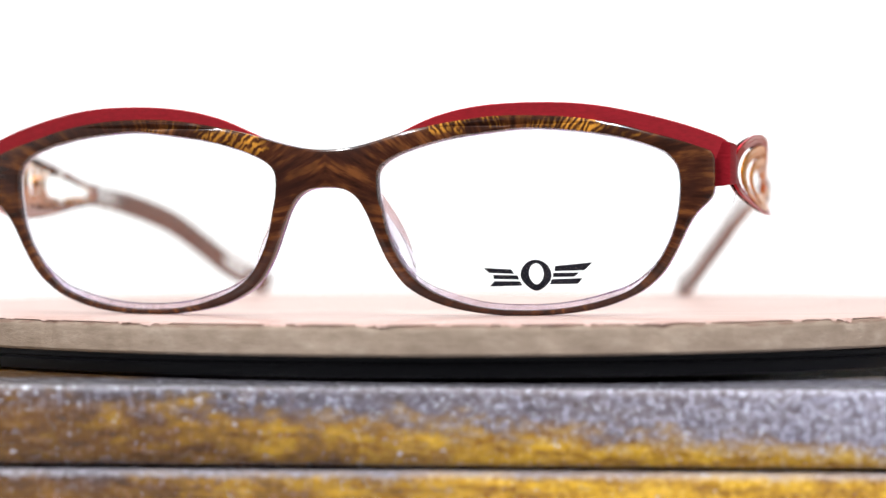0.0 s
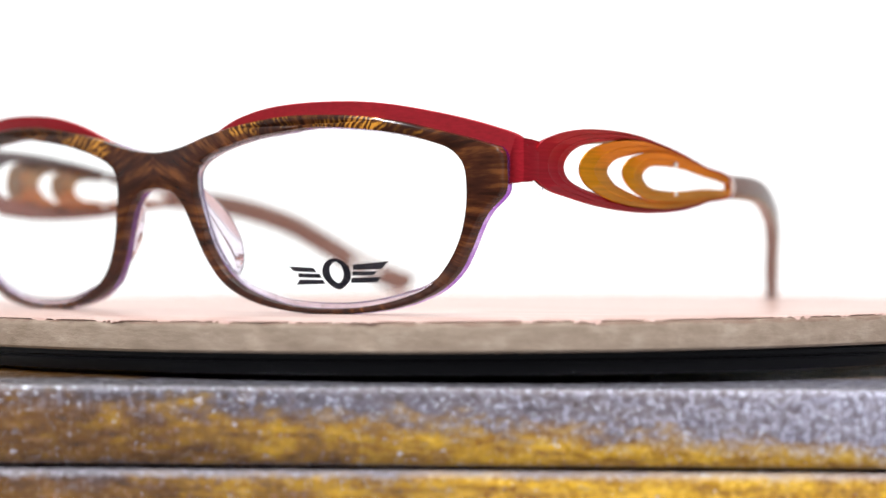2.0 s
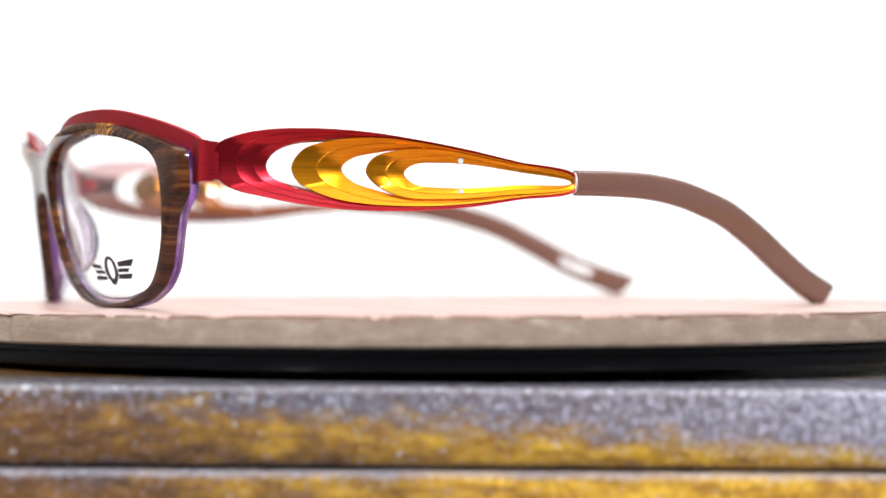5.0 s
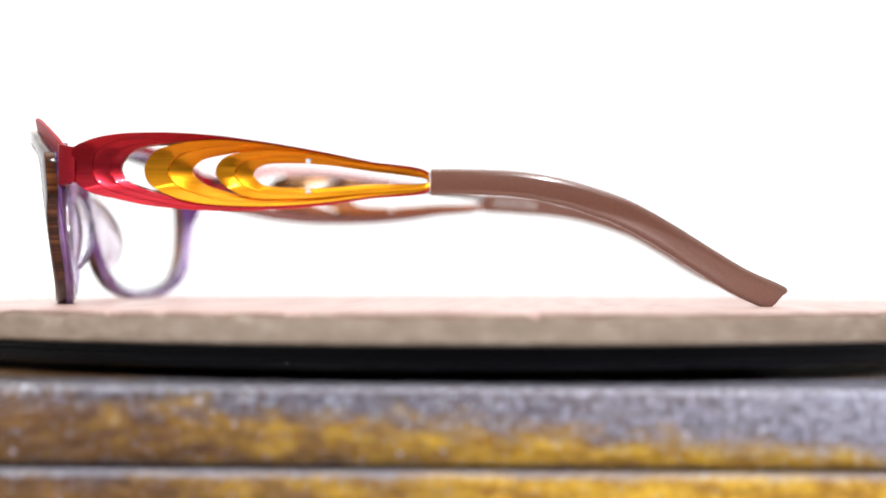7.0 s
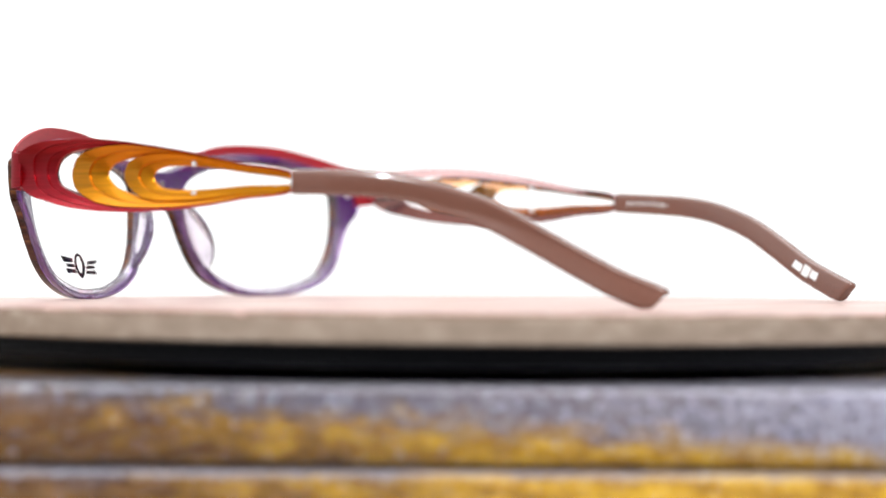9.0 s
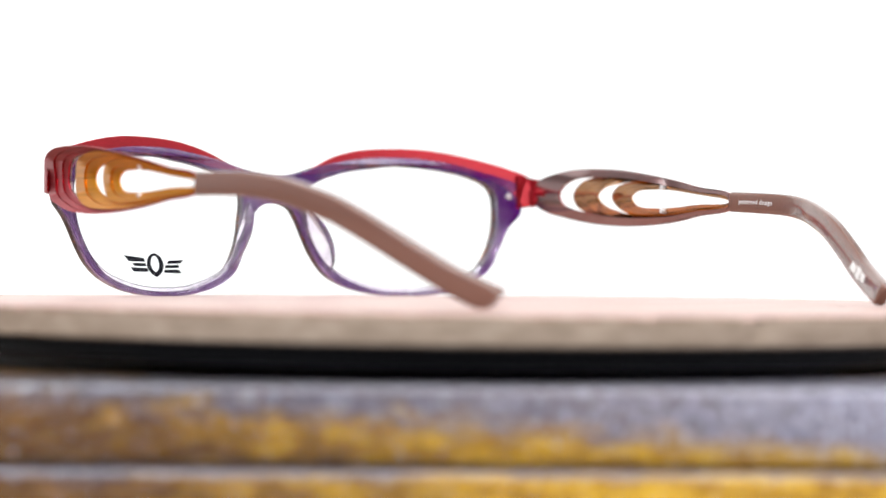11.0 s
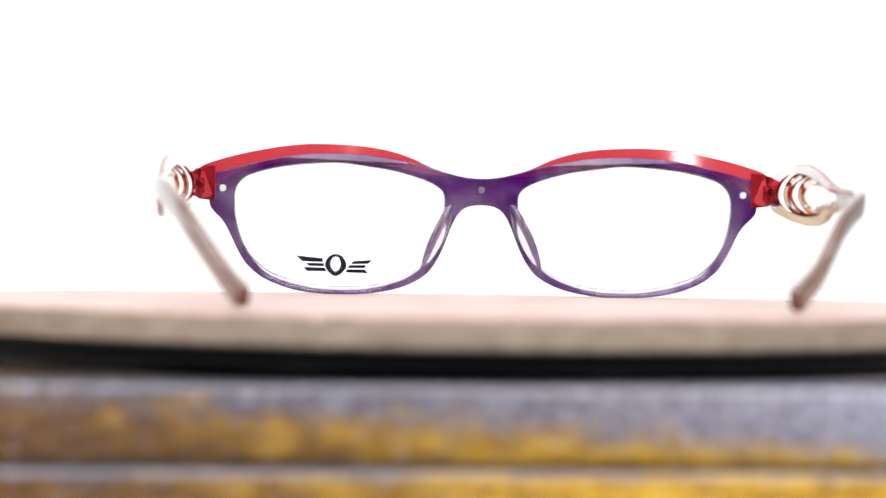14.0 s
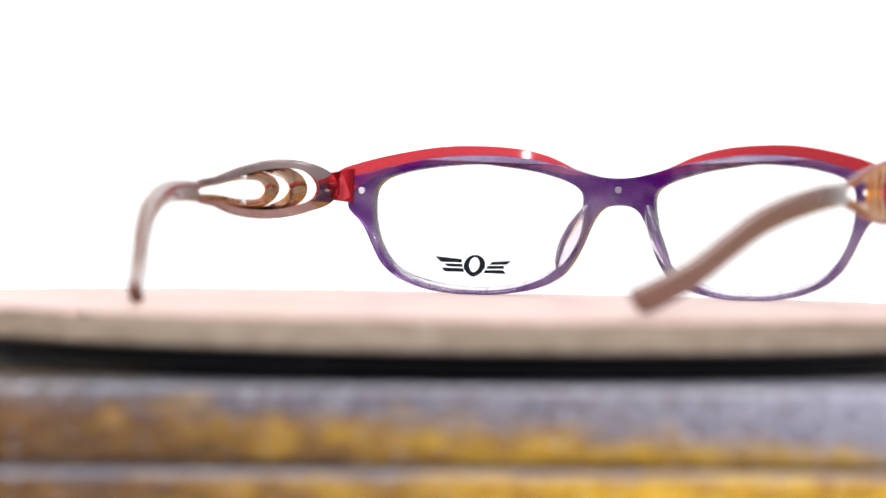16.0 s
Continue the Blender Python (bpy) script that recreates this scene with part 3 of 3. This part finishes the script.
def build_front(glasses):
    outer = closed_curve(FRONT_OUT, 420)
    brown, purple = closed_curve(FACE_IN, 150), rim_line(150)
    wide = [(h, -1) for h in (brown, [Vector((-p.x, p.y)) for p in brown])]
    face = part("front_face", slab([(outer, 1)] + wide, [(0.45, 0), (0.12, 0.12), (0, 0.40), (0, 1.9)]), ACETATE, glasses, "glossy dark brown acetate with golden wood-grain lines")
    part("back_layer", slab([(outer, 1)] + wide, [(0.03, 1.92), (0.03, 2.8), (-0.05, 3.0), (0.02, 3.3), (0.2, 3.5)]), PURPLE, face, "translucent purple acetate")
    for side in (1, -1):
        # the clear lining of each rim, which holds the lens
        edge, lip = [[Vector((p.x * side, p.y)) for p in line] for line in (inset(brown, 0.02), purple)]
        part("rim_lining", slab([(edge, 1), (lip, -1)], [(0, 2.16), (0, 3.2), (0.06, 3.4)]), LAVENDER, face, "clear pale lavender lining")
    for side in (1, -1):
        # clear nose pads grow out of the back of the rims
        bm = bmesh.new()
        rows = []
        for i in range(15):
            u = i / 14
            z = 21.5 - 15.0 * u
            x = 6.2 + 6.2 * u ** 1.6
            deep = 4.6 * math.sin(math.pi * min(1, u * 0.95 + 0.03)) ** 0.7
            thick = 0.8 + 0.9 * math.sin(math.pi * u)
            y = front_y(x, z) + 2.4
            ring = []
            for k in range(12):
                a = math.tau * k / 12
                s = (1 + math.sin(a)) / 2
                ring.append(bm.verts.new(at(x + 0.9 + thick * math.cos(a) + s * deep * 0.45, y + s * (deep + 1.2), z)))
            rows.append(ring)
        for a, b in zip(rows, rows[1:]):
            for k in range(12):
                bm.faces.new((a[k], a[(k + 1) % 12], b[(k + 1) % 12], b[k]))
        bm.faces.new(rows[0]), bm.faces.new(rows[-1])
        part("nose_pad", mirror(bm, side), LAVENDER, glasses, "clear lavender nose pad")
        # red brow bar behind the brown face, ending in the lug for the hinge
        top = open_curve([Vector(p) for p in ((8.0, 28.5), (12.5, 30.5), (18.0, 32.9), (25.0, 34.6), (35.0, 35.3), (44.0, 34.9), (54.8, 32.8), (61.5, 30.8), (65.2, 29.2), (66.2, 27.8))], 70)
        low = open_curve([Vector(p) for p in ((8.0, 28.2), (14.0, 28.8), (24.0, 30.8), (35.0, 31.6), (45.0, 31.0), (53.0, 29.4), (59.0, 27.0), (61.8, 24.6), (63.2, 22.0), (66.1, 21.8))], 70)
        part("brow_bar", mirror(strip_plate(top, low, [(0.15, 1.25), (0, 1.4), (0, 1.9), (0.15, 2.05)], sheet_y), side), SATIN_RED, glasses, "anodised red metal brow bar")
        # lug that turns back to the hinge
        bm, rows = bmesh.new(), []
        plan = [(62.0, 1.8), (64.4, 1.7), (65.5, 2.1), (66.1, 3.2), (66.3, 4.8)]
        for i, (x, d) in enumerate(plan):
            u = i / 4
            z_low, z_high = 21.4 + 0.7 * u, 29.4 - 1.0 * u
            y = sheet_y(63, 25) + d
            nx, ny = [(0, -1), (0.15, -1), (0.6, -0.8), (0.95, -0.3), (1, 0)][i]
            rows.append([bm.verts.new(at(x + nx * s, y + ny * s, z)) for s, z in ((0.5, z_low), (0.5, z_high), (-0.5, z_high), (-0.5, z_low))])
        for a, b in zip(rows, rows[1:]):
            for k in range(4):
                bm.faces.new((a[k], a[(k + 1) % 4], b[(k + 1) % 4], b[k]))
        bm.faces.new(rows[0]), bm.faces.new(rows[-1])
        part("lug", mirror(bm, side), RED, glasses, "red metal lug")
        hinge = bmesh.new()
        for z0, z1 in ((23.0, 23.9), (24.0, 25.4), (25.5, 26.4)):
            tube(hinge, [at(65.2, -63.6, z0), at(65.2, -63.6, z1)], 1.0 * MM, 14)
        part("hinge", mirror(hinge, side), RED, glasses, "dark red hinge barrel")
        if side > 0:
            thread = [at(66.2 + 0.2 * math.sin(k * 0.5), -61.6 - 0.045 * k * k, 22.4 - 0.5 * k) for k in range(8)]
            part("nylon_thread", tube(bmesh.new(), thread, 0.07 * MM, 6), LAVENDER, glasses, "loose end of clear thread")
        # rivets: one in the back of each corner
        rivet = tube(bmesh.new(), [at(60.3, front_y(60.3, 24) + 3.3, 24.3), at(60.3, front_y(60.3, 24) + 3.8, 24.3)], 0.8 * MM, 14)
        part("rivet", mirror(rivet, side), STEEL, glasses, "small steel rivet")
    part("rivet", tube(bmesh.new(), [at(0, front_y(0, 25) + 3.3, 25.0), at(0, front_y(0, 25) + 3.8, 25.0)], 0.8 * MM, 14), RIVET, glasses, "small steel rivet")
    return face


def temple_mid(y):
    """How far out the temple runs, from hinge to ferrule."""
    return float(np.interp(y, (-66, -56, -44, -32, -19, -7, 2), (66.2, 66.9, 67.6, 68.2, 68.8, 69.0, 68.9)))


def leaf_face(y, z):
    axis = 24.1 - 2.0 * max(0, (y + 48.5) / 50)
    return temple_mid(y) + 3.0 * ((z - axis) / 6.6) ** 2


LEAF_RED = ([(-64.6, 25.0), (-64.2, 28.0), (-61.5, 29.4), (-57.0, 30.4), (-50.0, 30.8), (-40.0, 30.4), (-31.0, 29.3), (-21.2, 27.7), (-11.3, 25.7), (-0.2, 23.5),
             (-0.2, 20.7), (-11.2, 19.0), (-20.0, 17.7), (-30.0, 17.0), (-40.0, 17.0), (-50.0, 17.9), (-57.0, 19.3), (-61.0, 20.3), (-63.8, 22.1)],
            [(-55.6, 24.5), (-54.4, 26.7), (-51.6, 28.2), (-46.0, 29.0), (-38.0, 29.3), (-30.0, 28.6), (-20.0, 26.9), (-11.0, 25.2), (-0.7, 23.0),
             (-0.7, 21.2), (-11.0, 19.6), (-20.0, 18.4), (-28.0, 17.9), (-38.0, 18.1), (-46.5, 19.6), (-51.7, 21.1), (-54.6, 22.5)])
LEAF_BACK = [(-55.5, 24.5), (-54.3, 26.6), (-51.5, 28.0), (-46.0, 28.6), (-38.0, 28.4), (-30.0, 27.6), (-20.0, 26.1), (-11.0, 24.6), (-0.8, 22.9),
             (-0.8, 21.3), (-11.0, 20.1), (-20.0, 19.1), (-28.0, 18.8), (-38.0, 19.1), (-46.5, 20.2), (-51.6, 21.3), (-54.5, 22.5)]
LEAF_ONE = ([(-51.3, 24.4), (-49.5, 27.3), (-45.0, 28.8), (-38.0, 29.4), (-30.0, 28.75), (-20.0, 27.05), (-11.0, 25.3), (-0.5, 23.1), (-0.5, 21.1), (-11.0, 19.5), (-20.0, 18.3), (-28.0, 17.8), (-38.0, 18.0), (-44.5, 19.0), (-48.4, 20.5), (-50.4, 21.9)],
            [(-42.6, 24.1), (-41.0, 25.8), (-37.0, 26.8), (-32.0, 27.4), (-25.0, 27.3), (-14.0, 25.4), (-8.0, 24.2), (-0.8, 22.7), (-0.8, 21.5), (-8.0, 20.4), (-14.0, 19.9), (-22.0, 19.2), (-28.0, 19.2), (-33.0, 19.6), (-37.0, 20.6), (-40.8, 22.0)])
LEAF_TWO = ([(-38.4, 23.9), (-37.0, 26.2), (-32.5, 27.4), (-25.0, 27.45), (-14.0, 25.55), (-0.6, 22.8), (-0.6, 21.4), (-14.0, 19.75), (-24.5, 19.0), (-33.0, 19.5), (-37.2, 21.8)],
            [(-31.6, 23.5), (-30.0, 24.9), (-24.5, 25.3), (-19.0, 25.0), (-11.0, 23.9), (-0.8, 22.3), (-0.8, 21.95), (-11.0, 21.6), (-18.0, 21.1), (-24.3, 21.0), (-30.0, 21.7)])

# middle line of each ear sleeve (y, z, x); the two are bent a little differently
SLEEVE_LINES = {1: [(-0.3, 22.1, 68.75), (6.7, 22.05, 67.9), (14.4, 21.7, 66.5), (21.5, 20.6, 64.7), (27.6, 18.9, 62.8), (33.6, 16.7, 60.7), (40.7, 12.8, 57.6), (48.1, 8.2, 53.8), (54.6, 4.4, 50.6), (61.1, 1.6, 47.4)],
                -1: [(-0.3, 22.1, -69.3), (7.6, 21.7, -69.8), (16.1, 21.1, -69.6), (23.0, 20.0, -67.9), (29.2, 18.3, -65.2), (35.8, 15.8, -62.2), (43.1, 11.7, -58.8), (50.4, 7.3, -55.2), (56.5, 4.5, -51.9), (62.3, 2.2, -48.5)]}


def sleeve_point(side, u):
    """A point on the middle line of an ear sleeve, 0 to 1."""
    line = SLEEVE_LINES[side]
    f = u * (len(line) - 1)
    i = min(int(f), len(line) - 2)
    f -= i
    p = [Vector(line[max(0, min(len(line) - 1, i + k))]) for k in (-1, 0, 1, 2)]
    y, z, x = 0.5 * (2 * p[1] + (p[2] - p[0]) * f + (2 * p[0] - 5 * p[1] + 4 * p[2] - p[3]) * f * f + (3 * p[1] - p[0] - 3 * p[2] + p[3]) * f**3)
    return Vector((x, y, z))


def sleeve_frame(side, u):
    """The middle point, the way out from the head and the way up."""
    t = (sleeve_point(side, min(1, u + 0.01)) - sleeve_point(side, max(0, u - 0.01))).normalized()
    out = Vector((side, 0, 0)) - t * t.x * side
    out.normalize()
    up = out.cross(t).normalized()
    return (sleeve_point(side, u), out, up if up.z > 0 else -up)


def sleeve_size(u):
    return 1.2 + 0.15 * u, 2.25 + 0.4 * u


def sleeve_writing(sleeve, side, words, u0, u1, height):
    """White words printed on the inner side of the sleeve, from the ferrule on."""
    data = bpy.data.curves.new("words", "FONT")
    data.body, data.size, data.resolution_u = words, 1.0, 2
    holder = new("words", data)
    bpy.context.view_layer.update()
    me = bpy.data.meshes.new_from_object(holder.evaluated_get(bpy.context.evaluated_depsgraph_get()))
    bpy.data.objects.remove(holder)
    xs, ys = [v.co.x for v in me.vertices], [v.co.y for v in me.vertices]
    for v in me.vertices:
        u = u0 + (u1 - u0) * (v.co.x - min(xs)) / (max(xs) - min(xs))
        c, out, up = sleeve_frame(side, u)
        v.co = at(*(c - out * (sleeve_size(u)[0] + 0.03) + up * height * ((v.co.y - min(ys)) / (max(ys) - min(ys)) - 0.45)))
    me.name = "printed_words"
    me.materials.clear()
    me.materials.append(WHITE_INK)
    ob = new("printed_words", me)
    ob.parent = sleeve
    tagged(ob, "small white printed words")


def build_temple(glasses, side, marked):
    temple = None
    for name, (outer, inner), mat, sink, label, steps in (
            ("leaf", LEAF_RED, RED, 0.0, "red anodised metal leaf with an open middle", [(0, 0.12), (0.03, 0), (0.39, 0.06), (0.41, -0.03), (0.425, 0.0), (0.435, 0.28), (0.74, 0.30), (0.76, 0.22), (0.775, 0.25), (0.785, 0.50), (1, 0.50)]),
            ("amber_leaf", LEAF_ONE, ORANGE, 0.10, "amber anodised metal leaf", [(0, 0.12), (0.03, 0), (0.46, 0.06), (0.48, -0.03), (0.495, 0.0), (0.505, 0.28), (0.97, 0.28), (1, 0.38)]),
            ("amber_leaf", LEAF_TWO, ORANGE, -0.06, "small amber anodised metal leaf", [(0, 0.12), (0.04, 0), (0.48, 0.06), (0.50, -0.03), (0.52, 0.0), (0.53, 0.28), (0.96, 0.28), (1, 0.38)])):
        bm = ring_plate(bmesh.new(), closed_curve(outer, 150), closed_curve(inner, 150), lambda y, z, s=sink: leaf_face(y, z) - s * min(1, max(0, -y - 0.5) / 7), 0.45 if mat == RED else 0.28, steps)
        ob = part(name, mirror(bm, side), mat, temple or glasses, label)
        ob.data.materials.append(RED_INSIDE if mat == RED else AMBER_INSIDE)
        half = len(steps) - 1
        for k, f in enumerate(ob.data.polygons):
            f.material_index = 1 if half * 150 <= k < 2 * half * 150 else 0
        if temple is None:
            ob.name = "temple"
            temple = ob
    # the red sheet runs on behind the amber leaves
    bm = ring_plate(bmesh.new(), inset(closed_curve(LEAF_RED[0], 150), 0.25), closed_curve(LEAF_BACK, 150), lambda y, z: leaf_face(y, z) - 0.35 - 0.66 * min(1, max(0, -y - 0.5) / 7), 0.25, [(0, 0), (0.5, 0), (1, 0.05)])
    part("leaf_backing", mirror(bm, side), RED_INSIDE, temple, "polished rose-brown inner sheet")
    # tongue by which the leaf hangs in the hinge
    tongue = bmesh.new()
    tube(tongue, [at(65.2, -63.6, 25.2), at(65.3, -62.2, 25.1), at(65.6, -60.5, 25.0)], 0.9 * MM, 10)
    part("hinge_tongue", mirror(tongue, side), RED, temple)
    for z in (25.7, 20.3):
        y = -21.7
        x = leaf_face(y, z)
        part("rivet", mirror(tube(bmesh.new(), [at(x - 1.6, y, z), at(x + 0.1, y, z)], 0.5 * MM, 12), side), STEEL, temple, "tiny steel rivet")
    cap = bmesh.new()
    rows = []
    for y in (-0.35, 0.0):
        rows.append([cap.verts.new(at(68.9 + 0.95 * math.cos(a), y, 22.1 + 1.9 * math.sin(a))) for a in (math.tau * k / 16 for k in range(16))])
    for k in range(16):
        cap.faces.new((rows[0][k], rows[0][(k + 1) % 16], rows[1][(k + 1) % 16], rows[1][k]))
    cap.faces.new(rows[0]), cap.faces.new(rows[1])
    part("ferrule", mirror(cap, side), STEEL, temple, "polished steel ferrule")
    # ear sleeve
    bm, rows = bmesh.new(), []
    cuts = [0, 0.004] + [k / 60 for k in range(1, 60)] + [0.988, 0.993, 0.997, 1.0]
    for u in cuts:
        c, out, up = sleeve_frame(side, u)
        wide, high = sleeve_size(u)
        along = (sleeve_point(side, min(1, u + 0.01)) - sleeve_point(side, max(0, u - 0.01))).normalized()
        shrink = float(np.interp(u, (0, 0.004, 0.955, 0.985, 0.993, 0.997, 1.0), (0.88, 1.0, 1.0, 0.95, 0.88, 0.80, 0.66)))
        ring = []
        for k in range(20):
            a = math.tau * k / 20
            ca, sa = math.cos(a), math.sin(a)
            slant = along * 1.2 * max(0.0, (u - 0.85) / 0.15) * sa        # the end is cut on a slant
            p = c + slant + out * wide * shrink * math.copysign(abs(ca) ** 0.55, ca) + up * high * shrink * math.copysign(abs(sa) ** 0.55, sa)
            ring.append(bm.verts.new(at(*p)))
        rows.append(ring)
    for a, b in zip(rows, rows[1:]):
        for k in range(20):
            bm.faces.new((a[k], a[(k + 1) % 20], b[(k + 1) % 20], b[k]))
    bm.faces.new(rows[0]), bm.faces.new(rows[-1])
    sleeve = part("ear_sleeve", bm, SLEEVE, temple, "glossy taupe brown acetate ear sleeve")
    if marked:
        def strip(u0, u1, v0, v1, name, label):
            bm, rows = bmesh.new(), []
            for k in range(5):
                u = u0 + (u1 - u0) * k / 4
                c, out, up = sleeve_frame(side, u)
                wide = sleeve_size(u)[0]
                rows.append([bm.verts.new(at(*(c - out * (wide + d) + up * v))) for v, d in ((v0, -0.05), (v0, 0.05), (v1, 0.05), (v1, -0.05))])
            for a, b in zip(rows, rows[1:]):
                for k in range(4):
                    bm.faces.new((a[k], a[(k + 1) % 4], b[(k + 1) % 4], b[k]))
            bm.faces.new(rows[0]), bm.faces.new(rows[-1])
            part(name, bm, WHITE_INK, sleeve, label, smooth=False)
        sleeve_writing(sleeve, side, "patented design", 0.05, 0.175, 1.35)
        strip(0.750, 0.785, -1.0, 0.6, "printed_bar", "white printed bar")
        strip(0.791, 0.822, -1.2, 1.1, "printed_bar", "white printed bar")
        strip(0.828, 0.862, -0.8, 0.9, "printed_bar", "white printed bar")
    return temple


def build_glasses():
    glasses = new("eyeglasses")
    tagged(glasses, "brown, purple and red eyeglasses standing open on the wooden disc", "eyeglasses")
    glasses.location = (0, 0, DISC)
    build_front(glasses)
    lens = build_lens(glasses, 1)
    build_lens(glasses, -1)
    build_mark(lens)
    # the lens turns about its outer part, on which the camera keeps its focus
    middle = at(52, front_y(52, 16) + 1, 16)
    lens.data.transform(Matrix.Translation(-middle))
    lens.location = middle
    for printed in lens.children:
        printed.location = -middle
    cam.data.dof.focus_object = lens
    build_temple(glasses, 1, False)
    build_temple(glasses, -1, True)
    return glasses


build_booth()
build_table()
turntable = build_turntable()
eyeglasses = build_glasses()


def motions():
    """The platter turns evenly, two turns a minute, with the glasses on it."""
    turns = [(0.0, -9.40), (1.0, -21.40), (2.0, -33.33), (3.0, -45.35), (4.0, -57.36), (5.0, -69.45), (6.0, -81.55), (6.5, -87.62), (7.0, -93.66), (7.5, -99.70),
             (8.0, -105.75), (8.5, -111.80), (9.0, -117.80), (10.0, -129.60), (11.0, -141.35), (11.5, -147.22), (12.0, -153.12), (12.5, -159.10), (13.0, -165.15), (13.5, -171.22),
             (14.0, -177.26), (14.5, -183.28), (15.0, -189.24), (15.5, -195.16), (16.0, -201.05)]
    lean = pose(0, 0, 0.00025, 0.28, -0.45, 0)     # the platter does not sit quite square on its axis
    rest = pose(-9.2 * MM, -78 * MM, DISC - 0.0001, -0.02, 0, -1.1) @ pose(0, 78 * MM, 0)
    walk(turntable, [(t, pose(0, 0, 0, 0, 0, a) @ lean) for t, a in turns])
    walk(eyeglasses, [(t, pose(0, 0, 0, 0, 0, a) @ lean @ rest) for t, a in turns])


motions()
